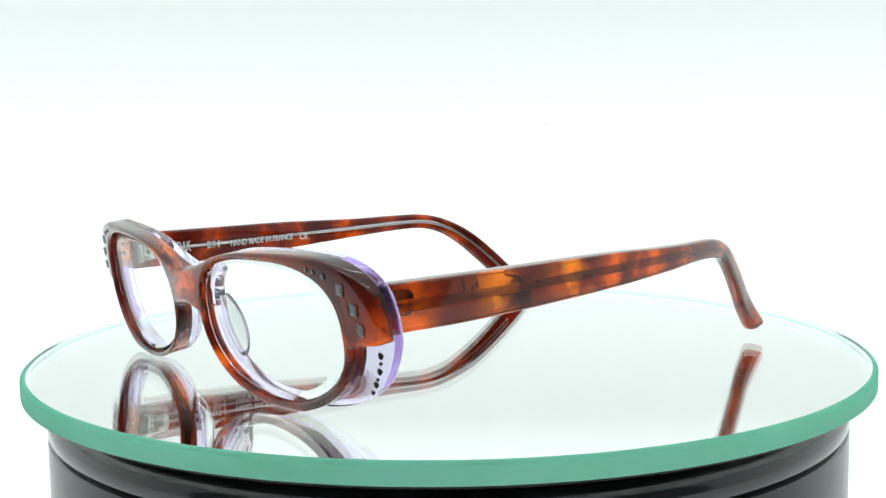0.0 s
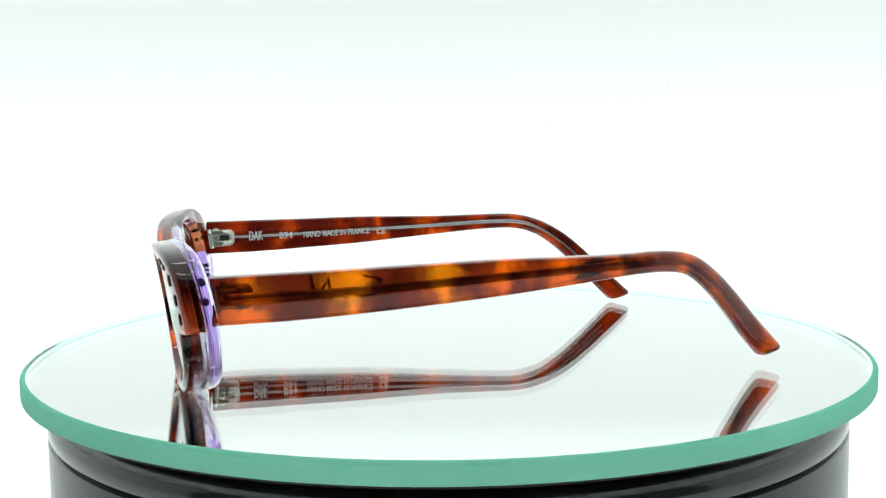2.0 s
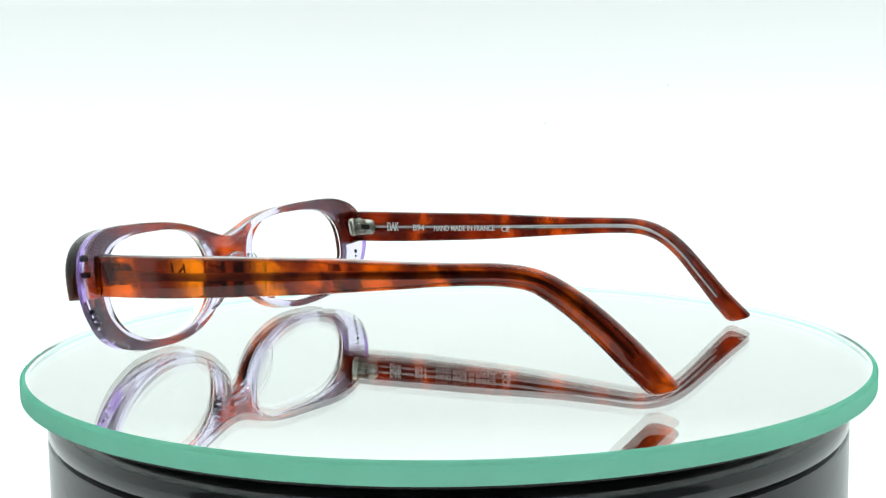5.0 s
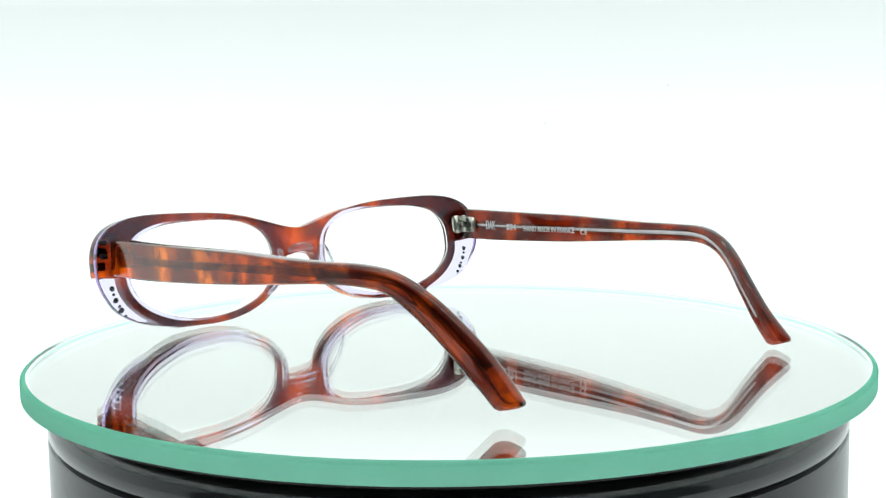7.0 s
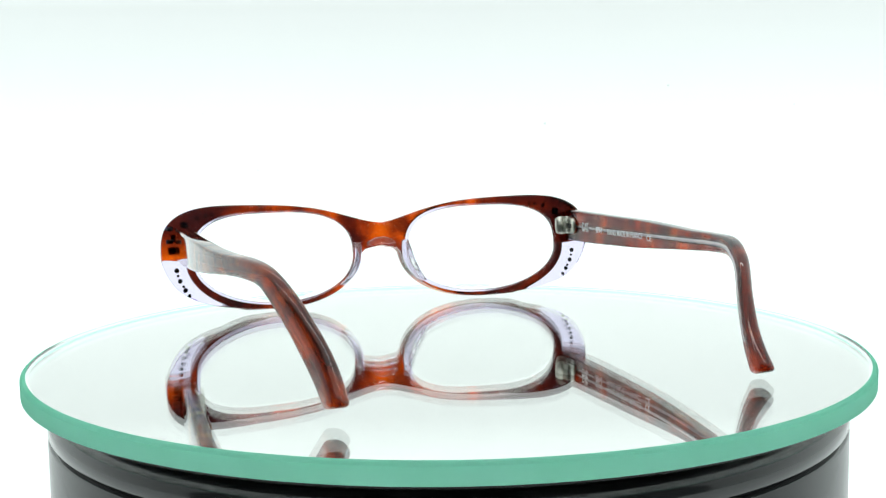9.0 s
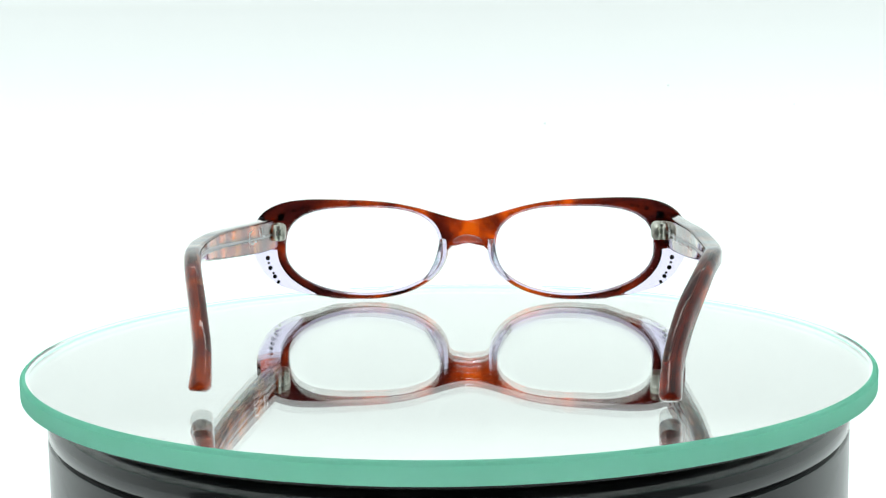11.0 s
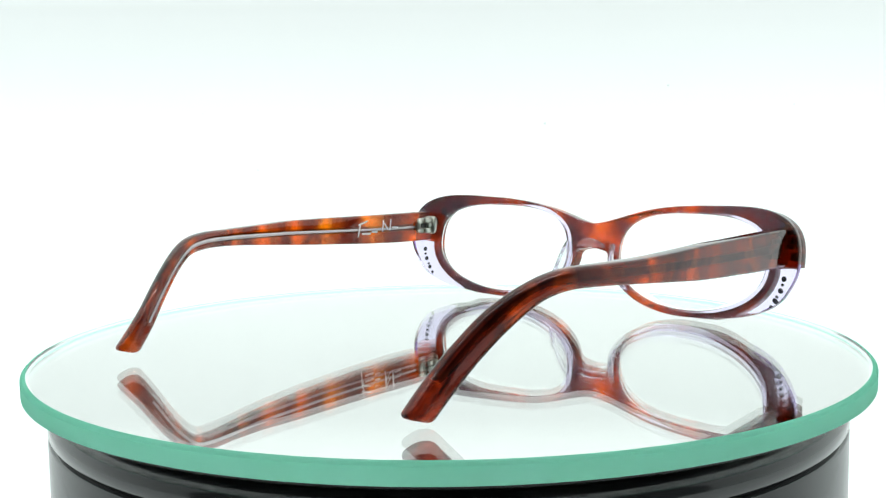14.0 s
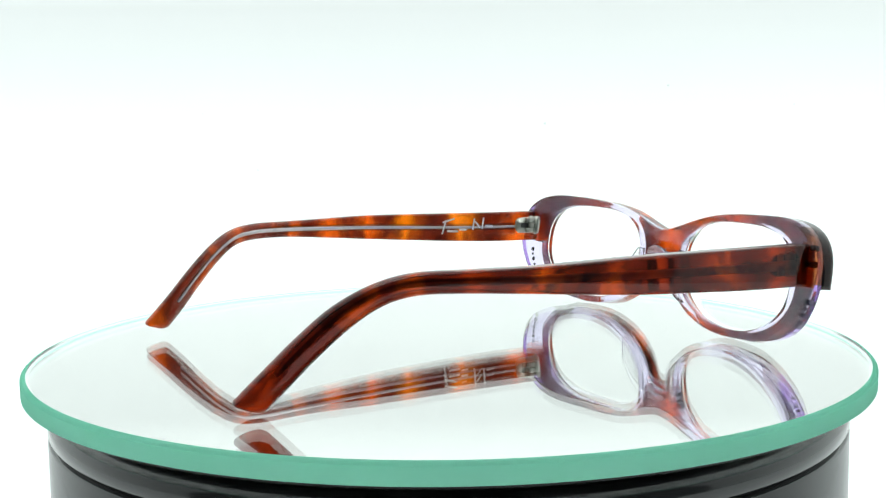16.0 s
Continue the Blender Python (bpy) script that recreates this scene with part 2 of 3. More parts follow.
def specks():
    for x, z, r in ((0.1383, 0.0764, 0.8), (0.0618, 0.0538, 0.9), (-0.1169, 0.0279, 0.7), (0.2342, 0.0045, 0.6), (-0.0497, 0.0382, 0.55), (0.2160, 0.0635, 0.65), (-0.1501, 0.0630, 0.5)):
        bm = bmesh.new()
        bmesh.ops.create_icosphere(bm, subdivisions=2, radius=r * MM)
        bmesh.ops.scale(bm, vec=(1, 0.3, 0.9), verts=bm.verts)
        y = BACK_Y if z > FLOOR_Z + 0.16 else BACK_Y - 0.16 + math.sqrt(0.16 ** 2 - (FLOOR_Z + 0.16 - z) ** 2)
        ob = link("dust_speck", bm, SPECK)
        ob.location = (x * (y + 0.2747) / 0.6947, y - 0.0005, z)
        tagged(ob, "tiny grey dust speck on the white backdrop", "speck", "specks on the backdrop")


specks()

# ---- turntable: black body, mirror-backed glass plate ----
PLATE_R, PLATE_T = 0.1006, 0.0048


def turntable():
    base = new("turntable_base")
    tagged(base, "round glossy black plastic turntable base on the white sweep", "turntable")
    base.location = (-0.0002, 0, FLOOR_Z)
    up = -FLOOR_Z
    r = 0.0952
    part("upper_ring", lathe([(0.0, up - 0.0072), (0.086, up - 0.0072), (0.0895, up - 0.0074), (0.0925, up - 0.0080), (0.0942, up - 0.0090), (r, up - 0.0102), (r, up - 0.0132), (r - 0.0003, up - 0.0136), (0.0, up - 0.0136)]), BLACK, base)
    part("groove", lathe([(0.0, up - 0.0134), (r - 0.0014, up - 0.0134), (r - 0.0014, up - 0.0150), (0.0, up - 0.0150)]), RUBBER, base, "dark recessed groove")
    part("lower_body", lathe([(0.0, up - 0.0146), (r - 0.0003, up - 0.0146), (r, up - 0.0150), (r + 0.0002, 0.006), (r - 0.001, 0.0015), (r - 0.003, 0.0004), (0.0, 0.0004)]), BLACK, base)
    part("platter_neck", lathe([(0.0, up - 0.0048), (0.0885, up - 0.0048), (0.0885, up - 0.0076), (0.0, up - 0.0076)]), RUBBER, base, "matt black platter under the glass")
    plate = new("glass_plate")
    tagged(plate, "round clear glass plate with green edge and mirror backing", "glass plate")
    bm = bmesh.new()
    n = 240
    def ring(rad, z):
        return [(rad * math.cos(2 * math.pi * i / n), rad * math.sin(2 * math.pi * i / n), z) for i in range(n)]
    skin(bm, [ring(PLATE_R - 0.0012, 0), ring(PLATE_R - 0.0005, -0.00022), ring(PLATE_R, -0.0007), ring(PLATE_R, -PLATE_T + 0.0007), ring(PLATE_R - 0.0009, -PLATE_T)])
    bm.normal_update()
    for f in bm.faces:
        f.material_index = 1 if len(f.verts) == 4 and f.normal.z < 0.7 else 0
    part("glass", bm, [GLASS, EDGE], plate, "clear float glass with polished green edge", smooth=False)
    bm = lathe([(0.0, -PLATE_T + 0.00006), (PLATE_R - 0.0018, -PLATE_T + 0.00006), (PLATE_R - 0.0018, -PLATE_T + 0.00002), (0.0, -PLATE_T + 0.00002)], 240)
    part("mirror_backing", bm, SILVER, plate, "silvered backing", smooth=False)
    return plate


plate = turntable()

# ---- spectacles: x to the wearer's side of the lettering, y forward, z up ----
glasses = new("spectacles")
tagged(glasses, "tortoiseshell and lilac acetate spectacles lying open on mirror glass", "spectacles")

TILT = math.atan(0.15)
FRONT_Y0, THICK, LAYER = 68.8, 6.2, 3.6      # mm: front of the bridge, whole thickness, tortoise layer


def sag(x):
    return 5.6 * (abs(x) / 63) ** 2.5


def on_front(x, v, depth):
    """Place of a point of the leaning front: x across, v up its face, depth behind its curved face; mm in, metres out."""
    d = -sag(x) - depth
    y = FRONT_Y0 + d * math.cos(TILT) + (v - 17) * math.sin(TILT)
    z = 17 - d * math.sin(TILT) + (v - 17) * math.cos(TILT)
    return Vector((x, y, z)) * MM


HX, HV = 31.7, 15.1      # centre of an eye
def hole(a, grow=0.0):
    """Radius of the eye opening in direction a."""
    c, s = math.cos(a), math.sin(a)
    hw, hh = (24.5 if c > 0 else 23.6) + grow, 13.6 + grow
    n = (3.0 if c > 0 else 2.7) if s > 0 else (2.05 if c > 0 else 2.1)
    return 1 / ((abs(c) / hw) ** n + (abs(s) / hh) ** n) ** (1 / n)


def inside(x, v):
    """Whether a point lies within the outline of the front (half with x >= 0)."""
    if x < 0:
        return False
    top = 24.2 + 6.6 * (1 - math.exp(-(x / 16.5) ** 1.6))
    if x > 43:
        q = min(1, (x - 43) / 22.3)
        top = 17 + (top - 17) * (1 - q ** 2.9) ** (1 / 2.9)
    if v > top or x > 65.3:
        return False
    if v >= 17:
        return True
    if x >= 32:
        return (abs(x - 32) / 33.3) ** 2.7 + ((17 - v) / 16.9) ** 2.7 < 1
    if ((32 - x) / 26.0) ** 2.15 + ((17 - v) / 16.9) ** 2.15 < 1:
        return True
    return x < 6.6 and v > 17.3 - 0.045 * x * x


def outline(a):
    c, s = math.cos(a), math.sin(a)
    lo, hi = 5.0, 60.0
    for _ in range(40):
        mid = (lo + hi) / 2
        lo, hi = (mid, hi) if inside(HX + mid * c, HV + mid * s) else (lo, mid)
    return lo


def tort_edge(a):
    """Where the tortoise layer ends: cut back round the lower outer corner."""
    full = outline(a)
    c, s = math.cos(a), math.sin(a)
    if c > 0 and s < 0.02 and full - hole(a, 2.2) > 0.15:
        return hole(a, 2.2)
    return full


def lilac_edge(a):
    """The lilac layer stands back a little under the end piece."""
    c, s = math.cos(a), math.sin(a)
    return outline(a) - (1.1 * min(1, c * 1.6) * min(1, -s * 6) * max(0, 1 + 0.8 * s) if c > 0 and s < 0 else 0)


ANGLES = sorted([2 * math.pi * i / 144 for i in range(144)] + [math.atan2(v - HV, -HX) % (2 * math.pi) for v in (24.0, 17.3)] + [0.0201, 2 * math.pi - 0.0001])
SEAM = 0.02


def section(a, side, depth0, depth1, inner, outer, r_in, r_out, steps=4):
    """Rounded cross-section of a rim in direction a, between two radii and two depths."""
    c, s = math.cos(a), math.sin(a)
    w, h = outer - inner, depth1 - depth0
    ends_mid = HX + outer * c < SEAM
    r_out = 0 if ends_mid else r_out
    r_in, r_out = min(r_in, w * 0.45, h * 0.48), min(r_out, w * 0.45, h * 0.48)
    joint = 0.06
    fi, fo = (r_in, r_out) if depth0 < 1 else (joint, min(joint, r_out))
    bi, bo = (r_in, r_out) if depth0 > 1 else (joint, min(joint, r_out))
    pts = []
    for cu, cw, r, a0 in ((inner + fi, depth0 + fi, fi, 180), (outer - fo, depth0 + fo, fo, 270), (outer - bo, depth1 - bo, bo, 0), (inner + bi, depth1 - bi, bi, 90)):
        for i in range(steps + 1):
            b = radians(a0 + 90 * i / steps)
            pts.append((cu + r * math.cos(b), cw + r * math.sin(b)))
        if a0 == 270:
            pts.append((outer, (depth0 + depth1) / 2))
    ring = []
    for u, w_ in pts:
        x, v = HX + u * c, HV + u * s
        ring.append(on_front(side * max(x, 0), v, w_))
    return ring


def front_layer(depth0, depth1, edge, grow0=0.0, r_in=0.9, r_out=1.2):
    bm = bmesh.new()
    for side in (1, -1):
        rings = [[bm.verts.new(p) for p in section(a, side, depth0, depth1, hole(a, grow0), edge(a), r_in, r_out)] for a in ANGLES]
        n, k = len(rings[0]), len(rings)
        for i in range(k):
            ra, rb = rings[i], rings[(i + 1) % k]
            for j in range(n):
                q = (ra[j], ra[(j + 1) % n], rb[(j + 1) % n], rb[j])
                if all(abs(v.co.x) < SEAM * MM for v in q):
                    continue
                bm.faces.new(q if side > 0 else q[::-1])
    bmesh.ops.remove_doubles(bm, verts=bm.verts, dist=0.00002)
    bmesh.ops.dissolve_degenerate(bm, dist=0.000004, edges=bm.edges)
    return bm


def rims():
    front = part("front_frame", front_layer(0.0, LAYER, tort_edge, 0.3, 0.9, 1.3), TORT_FRONT, glasses, "polished brown tortoiseshell front layer")
    bm = front_layer(LAYER + 0.02, THICK, lilac_edge, -0.5, 1.0, 1.2)
    bm.normal_update()
    fwd = Vector((0, math.cos(TILT), -math.sin(TILT)))
    for f in bm.faces:
        c = f.calc_center_median() / MM
        rad = math.hypot(abs(c.x) - HX, c.z - HV)
        a = math.atan2(c.z - HV, abs(c.x) - HX)
        # Outer side faces get the painted depth tint.
        if abs(f.normal.dot(fwd)) < 0.5 and rad - hole(a) > 0.6 * (outline(a) - hole(a)) and abs(c.x) > 50 + 0.5 * max(0, c.z - 20) and (c.x < 0 or c.z < 18):
            f.material_index = 1
        elif c.x > 58 and c.z > 17.5 and f.normal.dot(fwd) > -0.7:
            f.material_index = 2      # outer end faces on this side take the tortoise material
    part("back_layer", bm, [LILAC, PURPLE, TORT_FRONT], glasses, "transparent pale lilac acetate back layer")
    return front


front = rims()


def lenses():
    for side in (1, -1):
        bm = bmesh.new()
        rings = []
        for k in range(9):
            rings.append([(side * (HX + (hole(a) + 0.28) * k / 8 * math.cos(a)), HV + (hole(a) + 0.28) * k / 8 * math.sin(a)) for a in np.linspace(0, 2 * math.pi, 73)[:-1]])
        def surf(depth):
            mid = bm.verts.new(on_front(side * HX, HV, depth))
            vs = [[bm.verts.new(on_front(x, v, depth)) for x, v in r] for r in rings[1:]]
            for i in range(72):
                bm.faces.new((mid, vs[0][i], vs[0][(i + 1) % 72]))
                for a, b in zip(vs, vs[1:]):
                    bm.faces.new((a[i], b[i], b[(i + 1) % 72], a[(i + 1) % 72]))
            return vs[-1]
        a, b = surf(1.3), surf(2.7)
        for i in range(72):
            bm.faces.new((a[i], b[i], b[(i + 1) % 72], a[(i + 1) % 72]))
        part("lens", bm, LENS, glasses, "clear demonstration lens").visible_shadow = False


lenses()


def cut_stone(square, r, body=0.0):
    """A small faceted stone, its table towards +z, on a short round setting where it has one."""
    bm = bmesh.new()
    n = 4 if square else 10
    off = math.pi / 4 if square else 0
    rings = []
    k = 0.45 if square else 1.0
    for rad, z in ((r * 0.8, -0.2 * r * k), (r, 0.0), (r * 0.97, 0.12 * r * k), (r * 0.6, 0.32 * r * k)):
        rings.append([(rad * math.cos(off + 2 * math.pi * i / n), rad * math.sin(off + 2 * math.pi * i / n), z) for i in range(n)])
    if body:
        rings = [[(x * 0.85, y * 0.85, -body) for x, y, z in rings[0]]] + rings
    skin(bm, rings)
    return bm


def stones():
    tilt = Matrix.Rotation(radians(-90) - TILT, 4, "X")
    for side in (1, -1):
        for x, v, r, sq in ((50.0, 28.5, 0.50, 0), (51.8, 28.2, 0.55, 0), (54.4, 27.5, 0.65, 0), (58.2, 25.4, 1.55, 1), (60.9, 21.9, 1.55, 1), (61.9, 18.4, 1.50, 1)):
            ob = part("square_stone" if sq else "round_stone", cut_stone(sq, r * MM), STONE, front, "dark crystal set in the front", smooth=False)
            ob.matrix_local = Matrix.Translation(on_front(side * x, v, -0.02)) @ tilt @ Matrix.Rotation(side * 0.12, 4, "Z")
        for x, v, r in ((61.1, 12.6, 0.72), (60.8, 11.1, 0.40), (60.3, 9.6, 0.70), (59.4, 8.0, 0.40), (58.9, 7.0, 0.66), (57.8, 5.4, 0.50)):
            ob = part("round_stone", cut_stone(0, r * MM, 0.0004), STONE, glasses, "black stone set in the lilac corner", smooth=False)
            ob.matrix_local = Matrix.Translation(on_front(side * x, v, LAYER + 0.35)) @ tilt


stones()


def nose_pads():
    for side in (1, -1):
        bm = bmesh.new()
        rings = []
        for k in range(19):
            t = k / 18
            a = radians(172 + 35 * t)
            rad = hole(a) + 0.2
            x, v = HX + rad * math.cos(a) - 0.4, HV + rad * math.sin(a)
            reach = 2.9 * math.sin(math.pi * min(1, t * 0.93 + 0.06)) ** 0.75
            out = 1.7 * reach / 2.9
            ring = []
            for u, w in rounded_rect(1.0, 1.0, 0.45, 4):
                dep = THICK - 1.0 + (u + 0.5) * (reach + 0.9)
                thick = 2.5 - 1.0 * (u + 0.5)
                ring.append(on_front(side * (x - 0.4 + w * thick + out * (u + 0.5) ** 1.5), v, dep))
            rings.append(ring)
        skin(bm, rings)
        part("nose_pad", bm, PAD, glasses, "clear moulded nose pad")


nose_pads()


def bridge_saddle():
    """Clear built-up saddle behind the bridge, over the nose."""
    bm = bmesh.new()
    rings = []
    for k in range(13):
        t = k / 12 * 2 - 1
        x = 4.4 * t
        w = math.sqrt(max(0.02, 1 - t * t))
        rings.append([on_front(x, 18.6 - 0.05 * x * x + b * (0.4 + 0.7 * w), THICK - 0.8 + (a + 0.5) * (0.6 + 1.2 * w)) for a, b in rounded_rect(1.0, 2.0, 0.45, 4)])
    skin(bm, rings)
    part("bridge_saddle", bm, PAD, glasses, "clear moulded saddle behind the bridge")


bridge_saddle()

# temples: middle line (y, z) and height, mm; the pair is bent a little differently on each side
LINE = {1: ((57.8, 22.3, 9.3), (43, 22.4, 9.1), (29, 22.7, 8.5), (14, 23.1, 7.8), (0, 23.5, 6.4), (-12, 23.9, 5.2), (-24, 24.4, 4.5), (-34, 24.4, 4.3), (-41, 22.5, 4.4), (-47, 18.6, 4.8), (-53, 12.8, 5.1), (-58.3, 7.2, 5.4), (-63.5, 2.1, 5.8)),
        -1: ((57.8, 21.9, 9.1), (43, 22.2, 9.0), (29, 22.75, 8.5), (14, 23.5, 7.8), (0, 24.2, 6.9), (-12, 24.65, 5.6), (-24, 25.1, 4.5), (-34, 25.15, 4.4), (-41, 23.9, 4.5), (-47, 20.0, 4.9), (-53, 14.4, 5.3), (-58.3, 8.7, 5.6), (-63.6, 3.2, 5.6))}
# inner face: y and distance from the middle plane, drawn in behind the ear and flaring again at the tip
BOW = {1: ((75, 57.6), (57, 58.4), (30, 59.2), (5, 59.9), (-15, 59.3), (-30, 58.0), (-42, 54.4), (-52, 49.3), (-60, 46.2), (-67, 45.1), (-75, 44.9)),
       -1: ((75, 57.0), (57, 57.2), (30, 57.6), (5, 57.6), (-15, 56.1), (-30, 53.2), (-42, 49.7), (-52, 45.6), (-60, 42.5), (-67, 41.5), (-75, 41.6))}


BOW_CURVE = {k: spline(v, 8) for k, v in BOW.items()}


def bow(y, side=1):
    """Inner face of the temple, mm from the middle plane."""
    c = BOW_CURVE[side]
    return float(np.interp(-y, -c[:, 0], c[:, 1]))


def temple(side, mat, label):
    curve = spline(LINE[side], 7)
    tang = np.gradient(curve[:, :2], axis=0)
    tang /= np.linalg.norm(tang, axis=1)[:, None]
    bm = bmesh.new()
    rings = []
    total = len(curve)
    for i, ((y, z, h), (ty, tz)) in enumerate(zip(curve, tang)):
        leg = max(0, min(1, (-18 - y) / 22))
        thick = 4.2 - 0.4 * leg + 0.5 * max(0, min(1, (-57 - y) / 6))
        up_y, up_z = -tz, ty
        if up_z < 0:
            up_y, up_z = -up_y, -up_z
        end = max(0, (i - total + 9) / 8)
        ring = []
        for u, w in rounded_rect(thick, h, 0.7 + 0.9 * leg + 0.4 * end, 5):
            shear = 0.52 * w * end
            yy = y + up_y * w + ty * shear
            zz = z + up_z * w + tz * shear
            ring.append(Vector((side * (bow(yy, side) + thick / 2 + u), yy, zz)) * MM)
        rings.append(ring)
    # rounded ends
    def shrink(ring, f, step):
        c = sum(ring, Vector()) / len(ring)
        return [c + (p - c) * f + step for p in ring]
    ty, tz = tang[-1]
    step = Vector((0, ty, tz)) * MM
    rings += [shrink(rings[-1], f, step * d) for f, d in ((0.97, 0.3), (0.91, 0.65), (0.80, 0.95), (0.62, 1.15))]
    rings = [shrink(rings[0], 0.93, Vector((0, 0.25, 0)) * MM)] + rings
    skin(bm, rings)
    ob = part("temple", bm, mat, glasses, label)
    # core wire inside, near the inner face
    bm = bmesh.new()
    rings = []
    for i, ((y, z, h), (ty, tz)) in enumerate(zip(curve, tang)):
        if y > 57.4 or y < -59.0:
            continue
        up_y, up_z = (-tz, ty) if ty > 0 else (tz, -ty)
        w2 = 0.34 + 0.14 * min(1, max(0, (20 - y) / 40))
        sunk = -0.04
        g = min(1, max(0, (-57 - y) / 2.5))
        thin = min(1, max(0, (-30 - y) / 10))
        hw, dp = 0.85 + 0.2 * min(1, max(0, (y - 38) / 10)) - 0.42 * thin - 0.2 * g, 1.7 - 0.5 * thin - 0.3 * g
        w2 *= 1 - 0.5 * g
        sect = ((sunk, -w2), (sunk, w2), (0.4, w2), (0.9, hw), (dp, hw), (dp, -hw), (0.9, -hw), (0.4, -w2))
        rings.append([Vector((side * (bow(y, side) + u), y + up_y * w, z + up_z * w)) * MM for u, w in sect])
    skin(bm, rings)
    part("core_wire", bm, CORE, ob, "metal core wire seen through the acetate")
    return ob


temple_r = temple(1, TORT_R, "tortoiseshell temple with white lettering inside")
temple_l = temple(-1, TORT_L, "amber-patched tortoiseshell temple, white mark inside")


def hinges():
    for side in (1, -1):
        hg = new("hinge")
        hg.parent = glasses
        hg["label"] = "grey metal barrel hinge"
        z0 = 22.3
        plate_bm = bmesh.new()
        skin(plate_bm, [[(u * MM, y * MM, w * MM) for u, w in rounded_rect(3.6, 5.6, 1.5, 5)] for y in (0, 1.1)])
        ob = part("plate", plate_bm, STEEL, hg)
        ob.matrix_local = Matrix.Translation(Vector((side * 56.6, 56.4, z0)) * MM) @ Matrix.Rotation(-TILT, 4, "X")
        for dz, hh in ((1.65, 1.5), (0, 1.7), (-1.65, 1.5)):
            ob = part("knuckle", block(2.2 * MM, (3.4 if dz else 2.2) * MM, hh * MM, 0.0003), STEEL, hg)
            ob.location = Vector((side * (bow(53, side) - 0.6), (54.9 if dz else 55.6), z0 + dz)) * MM
        bm = bmesh.new()
        skin(bm, [[(x * MM, u * MM, w * MM) for u, w in rounded_rect(5.6, 4.7, 1.6, 5)] for x in (-0.45, 0.45)])
        ob = part("leaf", bm, STEEL, hg)
        ob.location = Vector((side * (bow(53, side) - 0.40), 52.9, z0)) * MM
        # No recess is cut: the slot's shade is the tile's dark colour.
        bm = bmesh.new()
        skin(bm, [[(x * MM, u * MM, w * MM) for u, w in rounded_rect(2.6, 1.5, 0.2, 2)] for x in (-0.1, 0.1)])
        ob = part("slot", bm, HINGE_MARK, hg, "slot drawn as a dark tile", smooth=False)
        ob.location = Vector((side * (bow(53, side) - 0.86), 53.0, z0)) * MM
        # Dark blocks added in place of the metal plate's reflections in the lilac.
        for v in (20.8, 24.4):
            ob = part("plate_reflection", block(2.0 * MM, 1.1 * MM, 1.3 * MM, 0.0003), HINGE_MARK, hg, "dark block for the hinge plate's reflection in the lilac acetate")
            ob.matrix_local = Matrix.Translation(on_front(side * 62.7, v, LAYER + 1.25)) @ Matrix.Rotation(-TILT, 4, "X") @ Matrix.Rotation(-side * 0.24, 4, "Z")
        bm = lathe([(0.0, 0.0), (0.75 * MM, 0.0), (0.85 * MM, 0.0002), (0.6 * MM, 0.0006), (0.0, 0.0006)], 16)
        ob = part("screw", bm, STEEL, hg)
        ob.location = Vector((side * (bow(53, side) - 0.6), 55.4, z0 + 2.2)) * MM


hinges()


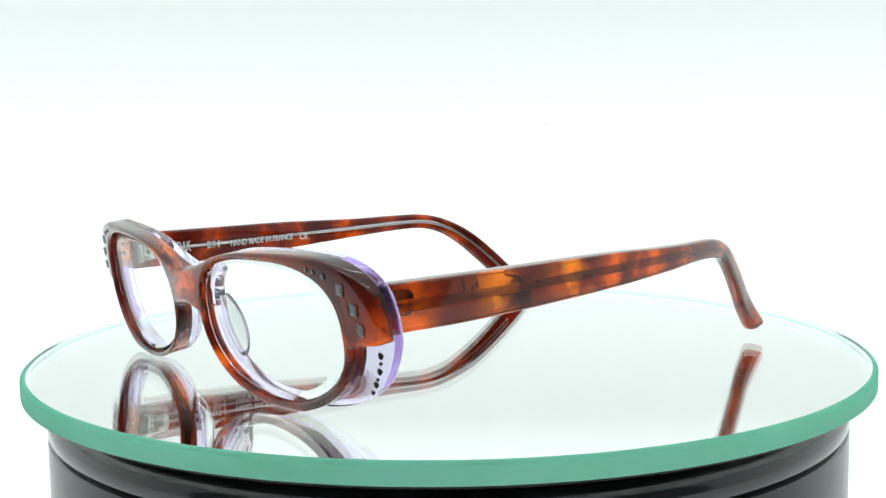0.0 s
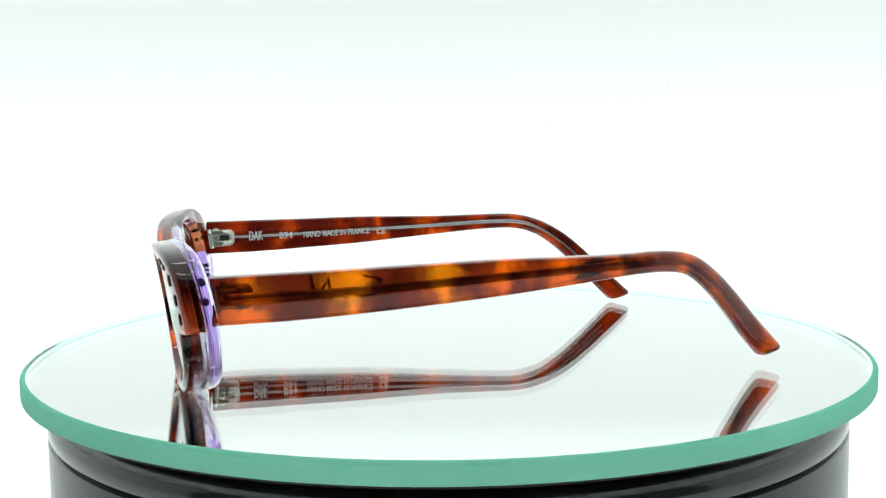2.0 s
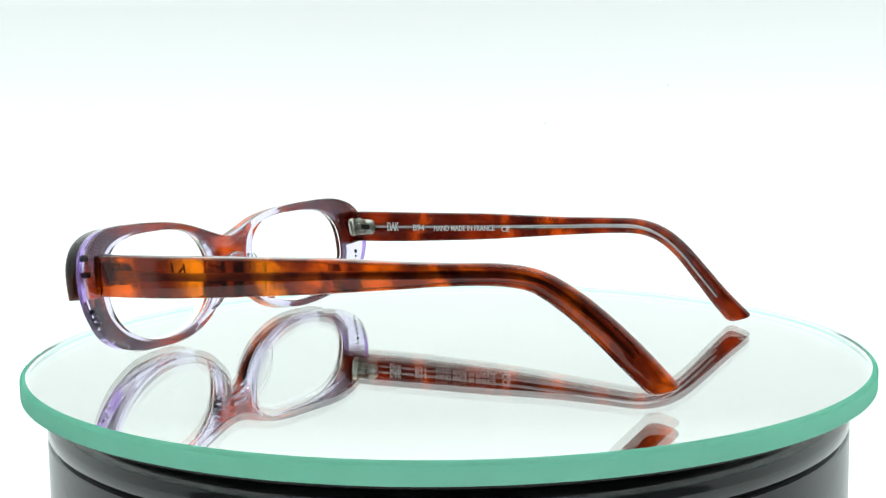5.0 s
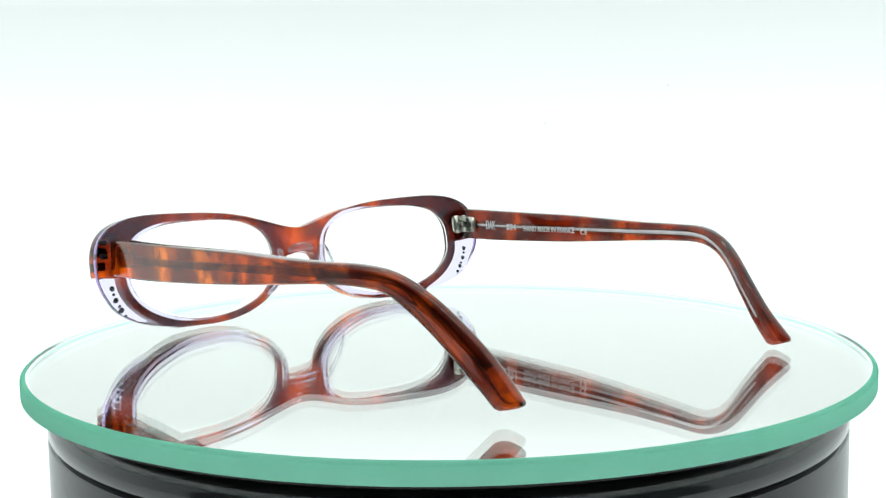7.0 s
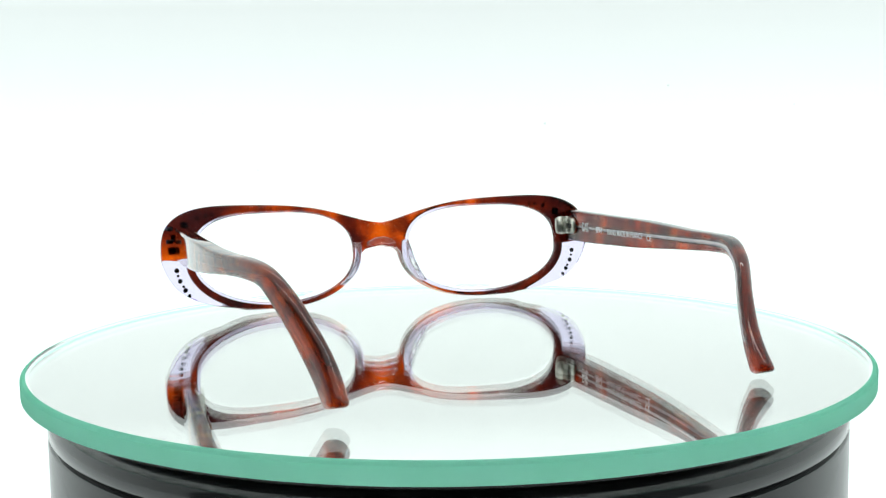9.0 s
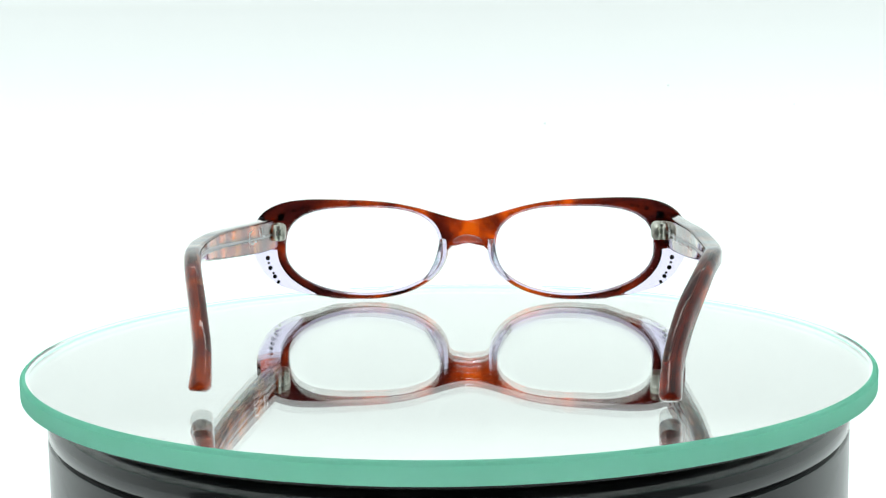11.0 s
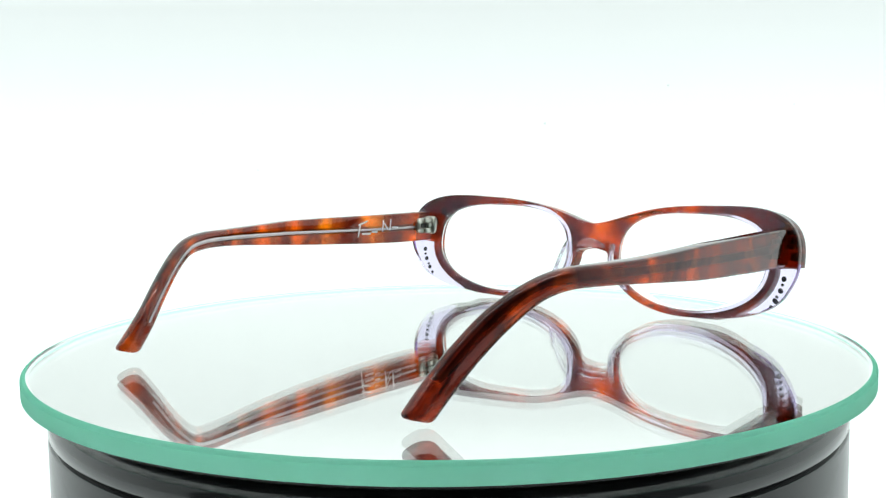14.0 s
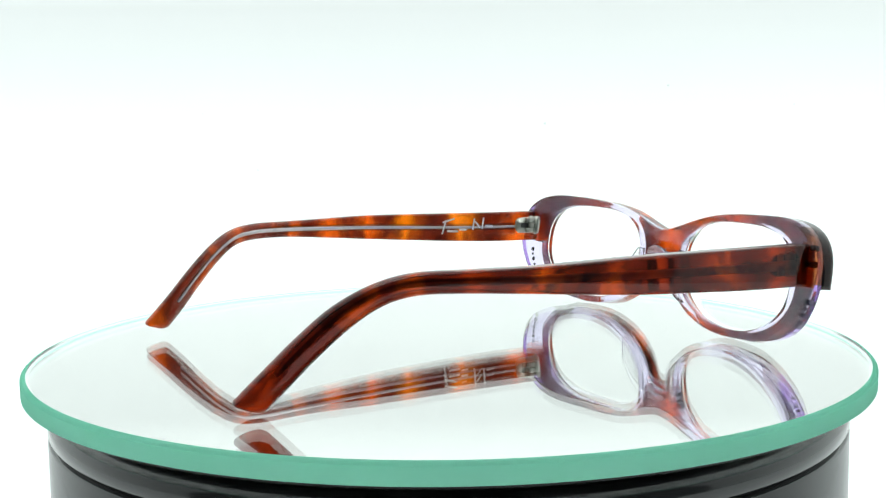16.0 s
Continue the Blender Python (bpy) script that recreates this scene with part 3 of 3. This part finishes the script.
def lettering():
    """White print on the inner face of one temple, running from hinge to tip."""
    for text, y0, y1, h, dz in (("DAK", 45.9, 41.9, 2.7, 0.4), ("B94", 37.1, 33.3, 1.9, 0.1), ("HAND MADE IN FRANCE", 30.1, 10.4, 1.7, -0.1), ("CE", 8.2, 5.6, 1.6, -0.5)):
        cu = bpy.data.curves.new("print", "FONT")
        cu.body, cu.size, cu.extrude, cu.offset = text, 1.0, 0.0, 0.016
        tmp = new("print", cu)
        me = bpy.data.meshes.new_from_object(tmp.evaluated_get(bpy.context.evaluated_depsgraph_get()))
        bpy.data.objects.remove(tmp)
        co = np.array([v.co for v in me.vertices])
        lo, hi = co.min(0), co.max(0)
        for v in me.vertices:
            s = (v.co.x - lo[0]) / (hi[0] - lo[0])
            y = y0 + (y1 - y0) * s
            zc = np.interp(-y, [-k[0] for k in LINE[1]], [k[1] for k in LINE[1]]) - 0.25
            v.co = Vector((bow(y) - 0.14, y, zc + dz + ((v.co.y - lo[1]) / (hi[1] - lo[1]) - 0.5) * h)) * MM
        bm = bmesh.new()
        for dy, dx in ((0.035, 0.0), (-0.035, -0.02)):      # two passes of ink, the strokes grow bolder
            first = len(bm.verts)
            bm.from_mesh(me)
            bm.verts.ensure_lookup_table()
            for v in bm.verts[first:]:
                v.co += Vector((dx, dy, 0)) * MM
        bm.to_mesh(me)
        bm.free()
        me.materials.clear()
        me.materials.append(PRINT)
        ob = new("print", me)
        ob.parent = temple_r
        ob["label"] = "white printed lettering"


lettering()


def mark():
    """White hand-drawn mark inside the other temple, kept as plain bars."""
    for y, z, w, h, lean in ((y - 1.3, z, w, h, lean) for y, z, w, h, lean in ((27.0, 22.9, 0.32, 4.2, 18), (28.6, 24.9, 4.0, 0.30, -14), (29.9, 21.6, 3.6, 0.42, 4), (33.4, 21.9, 2.2, 0.40, 4),
                             (37.0, 23.4, 0.32, 3.4, 10), (38.4, 23.2, 0.30, 2.6, -38), (40.2, 23.6, 0.30, 3.4, 10), (42.3, 22.6, 2.6, 0.38, 6))):
        bm = bmesh.new()
        skin(bm, [[(x * MM, u * MM, v * MM) for u, v in rounded_rect(w + 0.2, h + 0.2, 0.2, 2)] for x in (-0.03, 0.03)])
        ob = part("print_bar", bm, PRINT, temple_l, "white printed stroke", smooth=False)
        ob.matrix_local = Matrix.Translation(Vector((-(bow(y, -1) - 0.08), y, z)) * MM) @ Matrix.Rotation(radians(-lean), 4, "X")


mark()


# ---- the turning of the table ----
def motions():
    heading, shift = radians(126.3), 0.0005
    rows, turn = [], []
    for i in range(33):
        t = i * 0.5
        a = radians(SPIN * t)
        h = heading + a
        rows.append((t, pose(shift * math.cos(h), shift * math.sin(h), 0.0, 0, 0, math.degrees(h))))
        turn.append((t, pose(0, 0, 0, 0, 0, SPIN * t)))
    walk(glasses, rows)
    walk(plate, turn)


motions()
